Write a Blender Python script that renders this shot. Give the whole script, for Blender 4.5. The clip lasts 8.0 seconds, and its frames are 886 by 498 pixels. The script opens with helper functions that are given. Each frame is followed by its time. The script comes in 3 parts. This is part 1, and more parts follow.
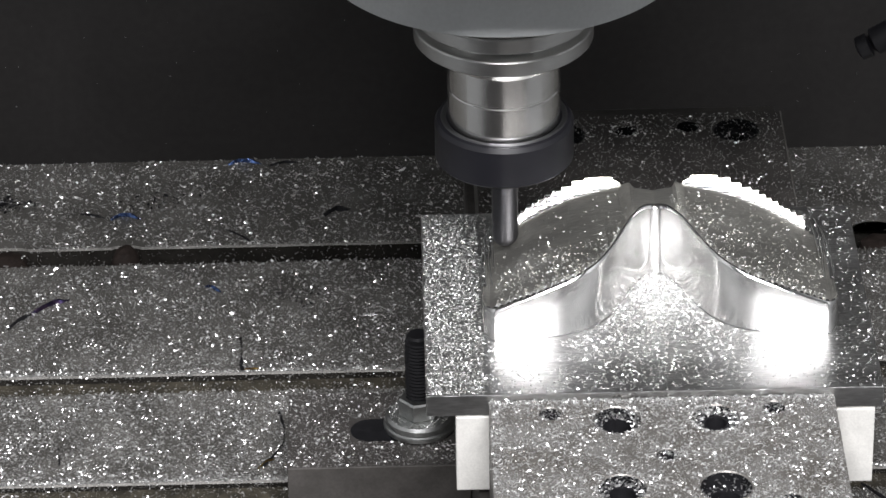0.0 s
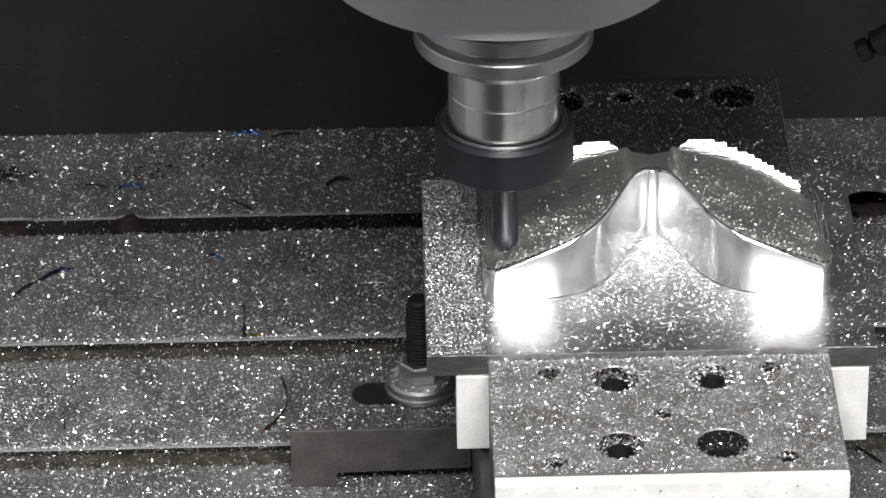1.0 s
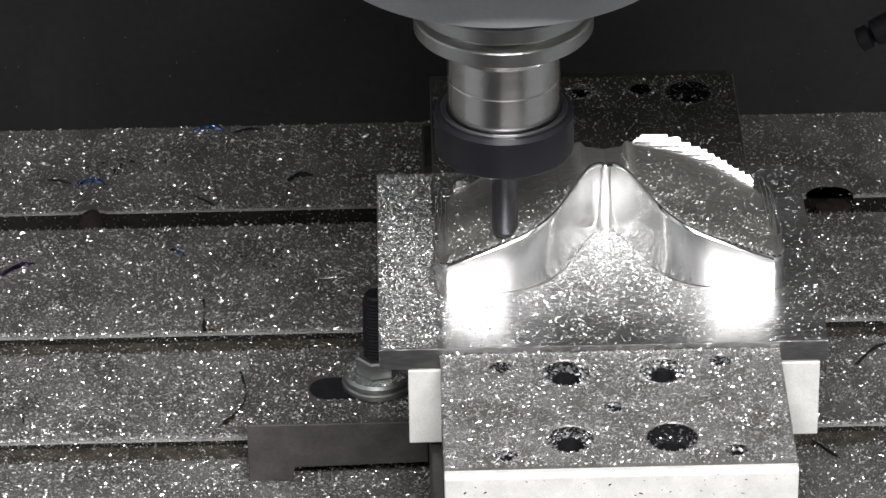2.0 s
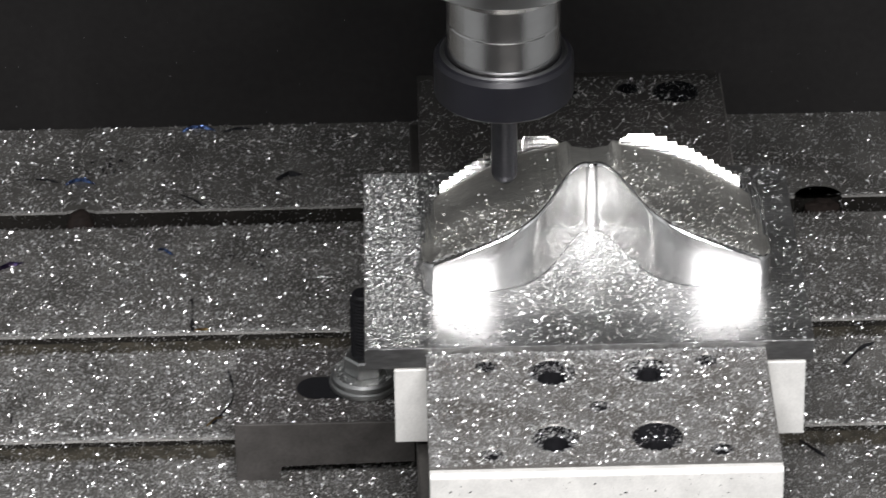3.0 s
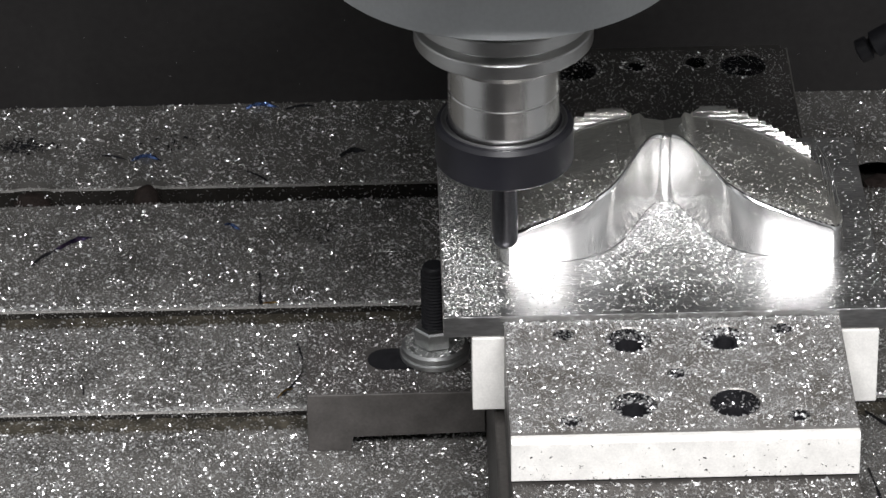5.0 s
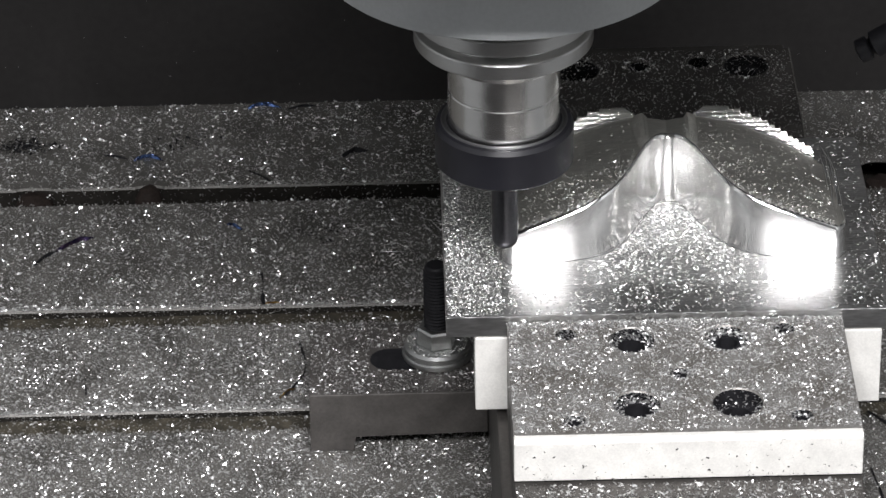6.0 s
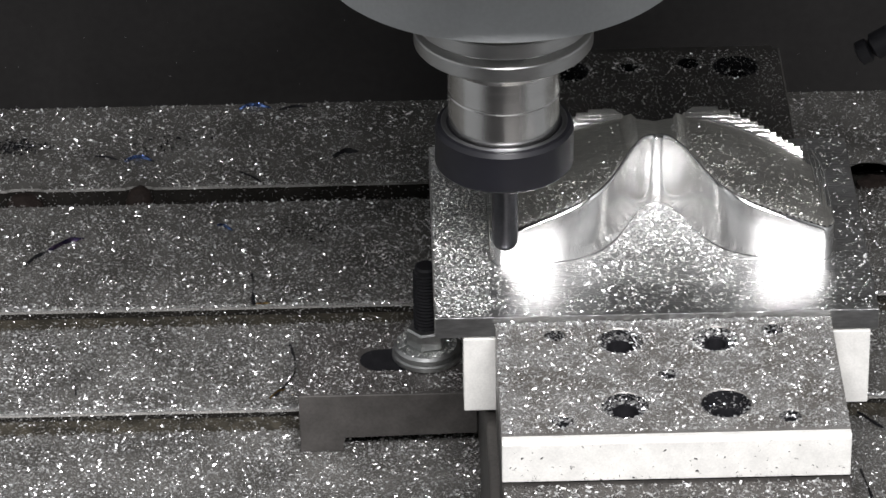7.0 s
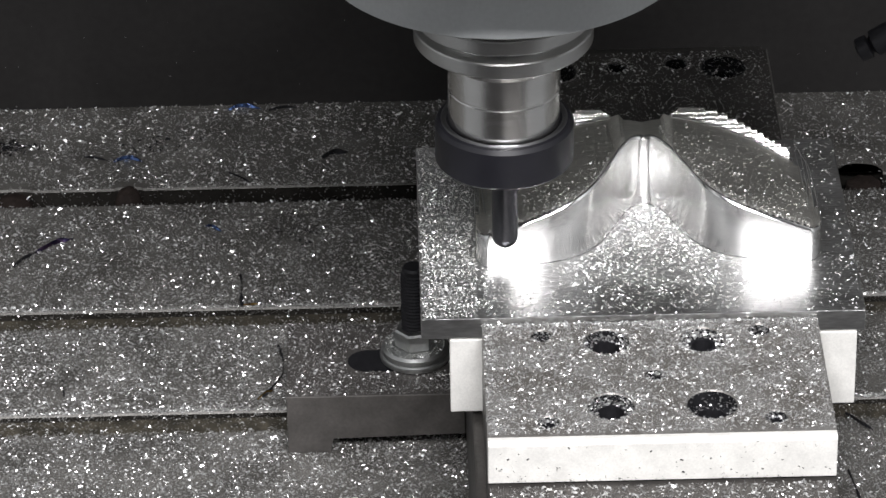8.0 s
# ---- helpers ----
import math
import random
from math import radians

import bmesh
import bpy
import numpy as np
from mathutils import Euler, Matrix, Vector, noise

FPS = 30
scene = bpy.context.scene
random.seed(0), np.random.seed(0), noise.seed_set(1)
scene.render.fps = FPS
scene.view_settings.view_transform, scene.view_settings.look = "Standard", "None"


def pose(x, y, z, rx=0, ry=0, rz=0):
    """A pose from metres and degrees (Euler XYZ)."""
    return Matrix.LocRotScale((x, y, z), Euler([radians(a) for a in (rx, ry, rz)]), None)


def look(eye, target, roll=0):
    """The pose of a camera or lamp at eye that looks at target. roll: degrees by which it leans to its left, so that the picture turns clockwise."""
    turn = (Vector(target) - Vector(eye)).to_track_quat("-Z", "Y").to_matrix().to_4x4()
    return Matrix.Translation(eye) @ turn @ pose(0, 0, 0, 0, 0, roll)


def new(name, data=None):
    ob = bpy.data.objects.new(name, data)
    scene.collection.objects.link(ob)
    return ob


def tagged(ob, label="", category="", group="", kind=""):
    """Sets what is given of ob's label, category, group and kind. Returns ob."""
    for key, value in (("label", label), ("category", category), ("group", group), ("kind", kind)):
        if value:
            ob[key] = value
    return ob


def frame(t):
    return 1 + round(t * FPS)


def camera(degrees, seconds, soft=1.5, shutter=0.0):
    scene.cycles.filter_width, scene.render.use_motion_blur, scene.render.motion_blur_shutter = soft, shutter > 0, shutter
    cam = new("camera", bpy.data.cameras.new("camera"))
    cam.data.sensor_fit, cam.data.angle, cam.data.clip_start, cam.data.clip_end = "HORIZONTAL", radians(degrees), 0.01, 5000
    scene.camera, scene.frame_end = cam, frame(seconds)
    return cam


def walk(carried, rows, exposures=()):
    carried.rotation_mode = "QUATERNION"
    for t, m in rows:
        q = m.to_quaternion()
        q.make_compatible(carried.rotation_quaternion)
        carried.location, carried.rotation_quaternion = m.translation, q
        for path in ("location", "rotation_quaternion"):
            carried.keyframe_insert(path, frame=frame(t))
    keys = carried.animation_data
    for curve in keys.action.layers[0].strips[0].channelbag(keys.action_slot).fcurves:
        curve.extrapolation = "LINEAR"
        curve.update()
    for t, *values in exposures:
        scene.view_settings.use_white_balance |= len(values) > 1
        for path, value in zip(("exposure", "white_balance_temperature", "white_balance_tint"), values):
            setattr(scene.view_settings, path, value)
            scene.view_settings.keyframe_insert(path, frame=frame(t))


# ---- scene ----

MM = 0.001

# ---- camera: stands still before the machine ----
cam = camera(11.93, 8.0, soft=1.5, shutter=0.25)
EYE = Matrix.Translation((-0.0178, -1.5741, 0.9542))
YAW, DOWN, ROLL = -0.648, 31.222, -0.934
cam_pose = EYE @ pose(0, 0, 0, 0, 0, YAW) @ pose(0, 0, 0, 90 - DOWN, 0, 0) @ pose(0, 0, 0, 0, 0, ROLL)
walk(cam, [(0.0, cam_pose), (8.0, cam_pose)], exposures=[(0.0, 0.0), (1.0, 0.0), (1.5, -0.03), (2.0, -0.10), (3.3, -0.20), (3.5, -0.20), (4.0, -0.09), (4.5, -0.03), (6.0, 0.0), (8.0, 0.0)])

# ---- light ----
world = bpy.data.worlds.new("workshop")
scene.world = world
world.use_nodes = True
world.node_tree.nodes["Background"].inputs[0].default_value = (0.9, 0.95, 1.0, 1)
world.node_tree.nodes["Background"].inputs[1].default_value = 0.25


def area_lamp(name, eye, target, sx, sy, power, colour=(1, 1, 1)):
    data = bpy.data.lights.new(name, "AREA")
    data.shape, data.size, data.size_y, data.energy, data.color = "RECTANGLE", sx, sy, power, colour
    ob = new(name, data)
    ob.matrix_world = look(eye, target)
    return ob


area_lamp("work_lamp", (0.08, -1.33, 1.25), (0.05, -0.25, 0.1), 0.80, 0.28, 51.5, (1.0, 0.985, 1.01))
scene.view_settings.exposure = 0.0


# ---- materials ----
def material(name, base, rough=0.5, metal=0.0, vary=0.2, scale=60.0, fine=900.0, bump=0.15, stain=None, island=0.0, stretch=None, shine=0.5, brushed=0.0):
    """Surface with a coarse stain, a fine grain and a fine relief; brushed spreads its gloss up and down."""
    m = bpy.data.materials.new(name)
    m.use_nodes = True
    n, l = m.node_tree.nodes, m.node_tree.links
    b = n["Principled BSDF"]
    co = n.new("ShaderNodeTexCoord")
    mp = n.new("ShaderNodeMapping")
    l.new(co.outputs["Object"], mp.inputs["Vector"])
    if stretch:
        mp.inputs["Scale"].default_value = stretch
    a = n.new("ShaderNodeTexNoise")
    a.inputs["Scale"].default_value, a.inputs["Detail"].default_value = scale, 5
    f = n.new("ShaderNodeTexNoise")
    f.inputs["Scale"].default_value, f.inputs["Detail"].default_value = fine, 3
    l.new(mp.outputs[0], a.inputs["Vector"]), l.new(mp.outputs[0], f.inputs["Vector"])
    ramp = n.new("ShaderNodeValToRGB")
    ramp.color_ramp.elements[0].position, ramp.color_ramp.elements[1].position = 0.36, 0.66
    low = stain or tuple(c * (1 - vary) for c in base)
    ramp.color_ramp.elements[0].color = (*low, 1)
    ramp.color_ramp.elements[1].color = (*base, 1)
    l.new(a.outputs["Fac"], ramp.inputs[0])
    mix = n.new("ShaderNodeMixRGB")
    mix.blend_type = "MULTIPLY"
    mix.inputs[0].default_value = vary
    r2 = n.new("ShaderNodeValToRGB")
    r2.color_ramp.elements[0].position, r2.color_ramp.elements[1].position = 0.35, 0.65
    r2.color_ramp.elements[0].color = (0.3, 0.3, 0.3, 1)
    l.new(f.outputs["Fac"], r2.inputs[0])
    l.new(ramp.outputs[0], mix.inputs[1]), l.new(r2.outputs[0], mix.inputs[2])
    last = mix.outputs[0]
    if island:
        geo = n.new("ShaderNodeNewGeometry")
        mr = n.new("ShaderNodeMapRange")
        mr.inputs["To Min"].default_value, mr.inputs["To Max"].default_value = 1 - island, 1.0
        l.new(geo.outputs["Random Per Island"], mr.inputs["Value"])
        mi = n.new("ShaderNodeMixRGB")
        mi.blend_type = "MULTIPLY"
        mi.inputs[0].default_value = 1
        l.new(last, mi.inputs[1]), l.new(mr.outputs[0], mi.inputs[2])
        last = mi.outputs[0]
    l.new(last, b.inputs["Base Color"])
    mr = n.new("ShaderNodeMapRange")
    mr.inputs["To Min"].default_value, mr.inputs["To Max"].default_value = max(rough * 0.8, 0.02), min(rough * 1.25, 1)
    l.new(a.outputs["Fac"], mr.inputs["Value"]), l.new(mr.outputs[0], b.inputs["Roughness"])
    b.inputs["Metallic"].default_value = metal
    b.inputs["Specular IOR Level"].default_value = shine
    if brushed:
        up = n.new("ShaderNodeCombineXYZ")
        up.inputs[2].default_value = 1.0
        b.inputs["Anisotropic"].default_value = brushed
        l.new(up.outputs[0], b.inputs["Tangent"])
    if bump:
        bp = n.new("ShaderNodeBump")
        bp.inputs["Strength"].default_value, bp.inputs["Distance"].default_value = bump, 0.0004
        l.new(f.outputs["Fac"], bp.inputs["Height"]), l.new(bp.outputs[0], b.inputs["Normal"])
    return m


M_TABLE = material("cast_iron_table", (0.198, 0.192, 0.178), 0.5, 0.35, 0.6, 38, 1300, 0.5, (0.108, 0.104, 0.095))
# grimy iron, darkened further by painting in the shade deep inside the T-slots
M_SLOT = material("grimy_shaded_slot_iron", (0.027, 0.025, 0.022), 0.7, 0.0, 0.4, 60, 500, 0.4, shine=0.08)
M_FILL = material("oily_dirt", (0.075, 0.066, 0.048), 0.6, 0.1, 0.5, 160, 900, 0.5, (0.03, 0.027, 0.02))
M_PLUG = material("rusty_iron", (0.027, 0.02, 0.017), 0.75, 0.0, 0.4, 200, 900, 0.5, shine=0.15)
M_STEEL = material("ground_steel", (0.262, 0.257, 0.245), 0.42, 0.5, 0.3, 70, 1100, 0.25, (0.16, 0.15, 0.135))
M_DARK = material("dark_steel", (0.075, 0.07, 0.065), 0.5, 0.4, 0.3, 60, 600, 0.3)
M_CLAMP = material("clamp_steel", (0.105, 0.098, 0.092), 0.45, 0.4, 0.25, 90, 900, 0.25)
M_ALU = material("milled_aluminium", (0.80, 0.80, 0.79), 0.31, 1.0, 0.35, 60, 900, 0.6, stretch=(0.22, 1, 1))
M_LOBE = material("ball_milled_aluminium", (0.72, 0.71, 0.66), 0.44, 1.0, 0.2, 60, 900, 0.35, stretch=(0.15, 1, 1))
M_CREST = material("glossy_cut_aluminium", (0.70, 0.69, 0.66), 0.17, 1.0, 0.2, 60, 1200, 0.25, stretch=(0.06, 1, 1))
M_FACE = material("saw_cut_aluminium", (0.80, 0.79, 0.75), 0.62, 0.35, 0.12, 120, 1400, 0.15)
M_BOSS = material("fresh_cut_aluminium", (0.80, 0.80, 0.79), 0.17, 1.0, 0.08, 90, 2600, 0.06, stretch=(0.03, 0.03, 1), brushed=1.0)
M_CHIP = material("aluminium_chip", (0.90, 0.90, 0.89), 0.31, 0.84, 0.05, 300, 2000, 0.0, island=0.5)
M_PURPLE = material("purple_swarf", (0.13, 0.085, 0.15), 0.35, 1.0, 0.3, 400, 2000, 0.0, (0.03, 0.03, 0.09))
M_BLUE = material("blued_swarf", (0.20, 0.33, 0.72), 0.22, 1.0, 0.3, 400, 2000, 0.0, (0.03, 0.03, 0.05))
M_GOLD = material("straw_tinted_swarf", (0.52, 0.36, 0.12), 0.3, 1.0, 0.3, 400, 2000, 0.0, (0.2, 0.1, 0.03))
# black of burnt swarf; inside drilled holes it paints the shade of their depth
M_BLACKC = material("burnt_swarf_and_hole_shade", (0.014, 0.014, 0.016), 0.6, 0.1, 0.3, 400, 2000, 0.0, shine=0.2)
M_ZINC = material("zinc_plated_steel", (0.62, 0.63, 0.62), 0.36, 1.0, 0.15, 90, 900, 0.1)
M_HOLDER = material("polished_holder_steel", (0.82, 0.815, 0.80), 0.20, 1.0, 0.08, 50, 900, 0.03, stretch=(1, 1, 6))
M_FLANGE = material("dull_flange_steel", (0.62, 0.62, 0.61), 0.30, 1.0, 0.15, 60, 900, 0.05)
M_RIM = material("dull_steel_rim", (0.20, 0.20, 0.205), 0.36, 1.0, 0.15, 60, 900, 0.05)
M_NUT = material("blackened_nut_steel", (0.010, 0.010, 0.013), 0.36, 0.0, 0.2, 60, 900, 0.05, shine=0.35)
M_CARBIDE = material("coated_carbide", (0.11, 0.11, 0.12), 0.34, 1.0, 0.15, 60, 900, 0.05)
M_HOUSING = material("grey_spindle_paint", (0.56, 0.576, 0.58), 0.62, 0.0, 0.08, 40, 700, 0.05, shine=0.25)
M_WALL = material("black_cover", (0.032, 0.030, 0.029), 0.55, 0.0, 0.3, 12, 200, 0.15)
M_PANEL = material("grey_enclosure_paint", (0.42, 0.43, 0.43), 0.5, 0.0, 0.1, 6, 80, 0.05)
M_HOSE = material("black_hose_plastic", (0.010, 0.010, 0.012), 0.5, 0.0, 0.2, 60, 400, 0.05, shine=0.25)

# ---- mesh helpers (millimetres) ----
carried = []   # what rides on the table
head_things = []   # what rides on the spindle head


def finish(bm, smooth=False, angle=35):
    bmesh.ops.recalc_face_normals(bm, faces=bm.faces)
    for f in bm.faces:
        f.smooth = smooth
    if smooth:
        for e in bm.edges:
            if len(e.link_faces) == 2 and e.calc_face_angle(0) > radians(angle):
                e.smooth = False


def part(name, bm, mat, parent=None, label="", smooth=False, angle=35, second=None):
    finish(bm, smooth, angle)
    bmesh.ops.scale(bm, vec=(MM, MM, MM), verts=bm.verts)
    me = bpy.data.meshes.new(name)
    bm.to_mesh(me)
    bm.free()
    me.materials.append(mat)
    if second:
        me.materials.append(second)
    ob = new(name, me)
    ob.parent = parent
    return tagged(ob, label)


def raw(name, verts, faces, mat, parent=None):
    me = bpy.data.meshes.new(name)
    me.from_pydata([tuple(v) for v in np.asarray(verts) * MM], [], [tuple(f) for f in faces])
    me.materials.append(mat)
    ob = new(name, me)
    ob.parent = parent
    return ob


def thing(name, label, category, group="", kind=""):
    return tagged(new(name), label, category, group, kind)


def box(x0, x1, y0, y1, z0, z1, bevel=0.0, seg=2):
    bm = bmesh.new()
    bmesh.ops.create_cube(bm, size=1)
    for v in bm.verts:
        v.co = ((x0 + x1) / 2 + v.co.x * (x1 - x0), (y0 + y1) / 2 + v.co.y * (y1 - y0), (z0 + z1) / 2 + v.co.z * (z1 - z0))
    if bevel:
        bmesh.ops.bevel(bm, geom=bm.edges[:], offset=bevel, segments=seg, affect="EDGES", profile=0.5)
    return bm


def turned(profile, cx=0, cy=0, seg=64, closed=True):
    """A lathe form from (radius, height) pairs about the vertical through cx, cy."""
    bm = bmesh.new()
    rings = []
    for r, z in profile:
        if r < 1e-6:
            rings.append([bm.verts.new((cx, cy, z))])
        else:
            rings.append([bm.verts.new((cx + r * math.cos(2 * math.pi * k / seg), cy + r * math.sin(2 * math.pi * k / seg), z)) for k in range(seg)])
    for a, b in zip(rings, rings[1:]):
        for k in range(seg):
            q = [a[k % len(a)], a[(k + 1) % len(a)], b[(k + 1) % len(b)], b[k % len(b)]]
            q = list(dict.fromkeys(q))
            if len(q) > 2:
                bm.faces.new(q)
    return bm


def prism(outline, z0, z1):
    bm = bmesh.new()
    top = [bm.verts.new((x, y, z1)) for x, y in outline]
    low = [bm.verts.new((x, y, z0)) for x, y in outline]
    f = bm.faces.new(top)
    g = bm.faces.new(low[::-1])
    n = len(top)
    for k in range(n):
        bm.faces.new((top[k], low[k], low[(k + 1) % n], top[(k + 1) % n]))
    bmesh.ops.triangulate(bm, faces=[f, g])
    return bm


def drilled(x0, x1, y0, y1, z0, z1, holes, seg=28):
    """A block whose top has round blind holes: (x, y, radius, depth, inner radius, inner depth)."""
    bm = bmesh.new()
    edges = []
    top = [bm.verts.new((x, y, z1)) for x, y in ((x0, y0), (x1, y0), (x1, y1), (x0, y1))]
    low = [bm.verts.new((x, y, z0)) for x, y in ((x0, y0), (x1, y0), (x1, y1), (x0, y1))]
    for k in range(4):
        edges.append(bm.edges.new((top[k], top[(k + 1) % 4])))
        bm.faces.new((top[k], top[(k + 1) % 4], low[(k + 1) % 4], low[k]))
    bm.faces.new(low)
    for cx, cy, r, d, r2, d2 in holes:
        levels = [(r + 0.5, z1), (r, z1 - 0.5), (r, z1 - d), (r2, z1 - d), (r2, z1 - d - d2)]
        rings = [[bm.verts.new((cx + q * math.cos(2 * math.pi * k / seg), cy + q * math.sin(2 * math.pi * k / seg), z)) for k in range(seg)] for q, z in levels]
        for k in range(seg):
            edges.append(bm.edges.new((rings[0][k], rings[0][(k + 1) % seg])))
        for a, b in zip(rings, rings[1:]):
            for k in range(seg):
                # below the chamfer the second, black material stands in for a deep hole's shade
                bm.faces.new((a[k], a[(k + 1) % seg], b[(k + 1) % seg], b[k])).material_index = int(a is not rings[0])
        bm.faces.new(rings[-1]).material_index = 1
    bmesh.ops.triangle_fill(bm, use_beauty=True, edges=edges)
    return bm


def tube(points, radius, seg=8, taper=True):
    """A bent thread or rod through the points."""
    bm = bmesh.new()
    pts = [Vector(p) for p in points]
    rings = []
    for i, p in enumerate(pts):
        d = (pts[min(i + 1, len(pts) - 1)] - pts[max(i - 1, 0)]).normalized()
        u = d.cross(Vector((0.1, 0.2, 1))).normalized()
        w = d.cross(u)
        r = radius * (0.5 if taper and i in (0, len(pts) - 1) else 1)
        rings.append([bm.verts.new(p + r * (u * math.cos(2 * math.pi * k / seg) + w * math.sin(2 * math.pi * k / seg))) for k in range(seg)])
    for a, b in zip(rings, rings[1:]):
        for k in range(seg):
            bm.faces.new((a[k], a[(k + 1) % seg], b[(k + 1) % seg], b[k]))
    bm.faces.new(rings[0]), bm.faces.new(rings[-1])
    return bm


rng = np.random.default_rng(7)


def flakes(name, label, xs, ys, zs, size, mat=None, upright=1.0, along=0.0):
    """Loose chips: small bent strips, lying every which way."""
    n = len(xs)
    L = size * np.clip(rng.lognormal(0.0, 0.52, n), 0.4, 2.3)
    W = L * rng.uniform(0.14, 0.52, n)
    bow = rng.uniform(-0.22, 0.22, n) * L
    bend = rng.uniform(-0.9, 0.9, n)
    th = rng.uniform(0, 2 * np.pi, n)
    th = np.where(rng.random(n) < along, rng.normal(0, 0.3, n), th)
    tilt = np.arccos(rng.uniform(1 - upright, 1, n)) * rng.choice([-1, 1], n)
    roll = rng.normal(0, 0.35, n)
    base = np.zeros((n, 6, 3))
    for k, (a, b) in enumerate(((-1, -1), (-1, 1), (0, -1), (0, 1), (1, -1), (1, 1))):
        base[:, k, 0] = a * L / 2 * np.cos(bend * abs(a) * 0.5)
        base[:, k, 1] = b * W / 2 + (bow if a == 0 else 0)
        base[:, k, 2] = abs(a) * L / 2 * np.sin(bend * 0.5)
    ct, st = np.cos(tilt), np.sin(tilt)
    x, y, z = base[..., 0].copy(), base[..., 1].copy(), base[..., 2].copy()
    y, z = y * ct[:, None] - z * st[:, None], y * st[:, None] + z * ct[:, None]
    cr, sr = np.cos(roll), np.sin(roll)
    x, z = x * cr[:, None] - z * sr[:, None], x * sr[:, None] + z * cr[:, None]
    c, s = np.cos(th), np.sin(th)
    x, y = x * c[:, None] - y * s[:, None], x * s[:, None] + y * c[:, None]
    z -= z.min(axis=1)[:, None]
    v = np.stack([x + xs[:, None], y + ys[:, None], z + zs[:, None] + 0.02], -1).reshape(-1, 3)
    i = np.arange(n)[:, None] * 6
    faces = np.concatenate([i + np.array([0, 2, 3, 1]), i + np.array([2, 4, 5, 3])], 0)
    ob = raw(name, v, faces.tolist(), mat or M_CHIP)
    tagged(ob, label, "metal chips", kind="stuff")
    return ob


def slivers(name, label, xs, ys, zs, size):
    """Loose curly slivers: narrow strips bent through an arc, some standing up."""
    n, k = len(xs), 6
    L = size * np.clip(rng.lognormal(0, 0.4, n), 0.4, 2.2)
    arc, th, lean = rng.uniform(0.6, 2.6, n), rng.uniform(0, 2 * np.pi, n), rng.uniform(0.1, 1.2, n)
    W = rng.uniform(0.12, 0.30, n)
    s = np.linspace(-0.5, 0.5, k)
    a = s[None] * arc[:, None]
    R = (L / arc)[:, None]
    u, h = R * np.sin(a), R * (np.cos(a) - np.cos(arc / 2)[:, None])
    vs = np.zeros((n, k, 2, 3))
    for j, e in enumerate((-1, 1)):
        x, y, z = u, h * np.cos(lean)[:, None] + e * W[:, None] / 2, h * np.sin(lean)[:, None] + e * W[:, None] * 0.3
        vs[:, :, j, 0] = x * np.cos(th)[:, None] - y * np.sin(th)[:, None] + xs[:, None]
        vs[:, :, j, 1] = x * np.sin(th)[:, None] + y * np.cos(th)[:, None] + ys[:, None]
        vs[:, :, j, 2] = z
    vs[..., 2] += (zs + 0.03 - vs[..., 2].min(axis=(1, 2)))[:, None, None]
    i = np.arange(n)[:, None] * 2 * k
    faces = np.concatenate([i + np.array([2 * q, 2 * q + 2, 2 * q + 3, 2 * q + 1]) for q in range(k - 1)], 0)
    return tagged(raw(name, vs.reshape(-1, 3), faces.tolist(), M_CHIP), label, "metal slivers", kind="stuff")


def clumpy(n, x0, x1, y0, y1, grain=14.0, depth=0.8, seed=0.0):
    """Random places that gather in clumps."""
    out = []
    while len(out) < n:
        x, y = rng.uniform(x0, x1), rng.uniform(y0, y1)
        k = 0.5 + 0.5 * noise.noise((x / grain, y / grain, seed)) + 0.35 * noise.noise((x / grain * 3, y / grain * 3, seed + 5))
        if rng.random() < 1 - depth + depth * k:
            out.append((x, y))
    a = np.array(out)
    return a[:, 0], a[:, 1]


# ---- the machine round the table ----
wall_rear = tagged(part("wall_rear", box(-900, 900, 420, 440, -500, 1900), M_WALL), "matt black machine cover behind the table", "wall", kind="structure")
floor = tagged(part("floor", box(-900, 900, -2300, 440, -520, -500), M_WALL), "black chip tray under the table", "floor", kind="structure")
wall_left = tagged(part("wall_left", box(-920, -900, -2300, 440, -500, 1900), M_PANEL), "grey painted enclosure side", "wall", kind="structure")
wall_right = tagged(part("wall_right", box(900, 920, -2300, 440, -500, 1900), M_PANEL), "grey painted enclosure side", "wall", kind="structure")
wall_front = tagged(part("wall_front", box(-900, 900, -2320, -2300, -500, 1900), M_PANEL), "grey painted enclosure front", "wall", kind="structure")
ceiling = tagged(part("ceiling", box(-920, 920, -2320, 440, 1900, 1920), M_PANEL), "grey painted enclosure top", "ceiling", kind="structure")

# ---- table with T-slots ----
TX0, TX1 = -430.0, 430.0


def land(y0, y1, notches=()):
    """A flat land between two slots; round notches cut into its front edge."""
    pts = [(TX0, y1), (TX0, y0)]
    for cx, r, deep in sorted(notches):
        pts += [(cx - r * math.cos(a), y0 + r * deep * math.sin(a)) for a in np.linspace(0, math.pi, 15)]
    pts += [(TX1, y0), (TX1, y1)]
    bm = prism(pts, -24, -0.9)
    # upright faces get the dark slot colour, so slots read as deep and shaded
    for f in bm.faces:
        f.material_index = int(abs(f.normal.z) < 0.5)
    top = [v for v in bm.verts if v.co.z > -1]
    up = {v: bm.verts.new((v.co.x, v.co.y + (0.9 if abs(v.co.y - y1) > 0.01 else -0.9), 0)) for v in top}
    for f in [f for f in bm.faces if all(v in up for v in f.verts)]:
        bm.faces.new([up[v] for v in f.verts])
        bm.faces.remove(f)
    for e in [e for e in bm.edges if e.is_boundary and all(v in up for v in e.verts)]:
        a, b = e.verts
        bm.faces.new((a, b, up[b], up[a]))
    return bm


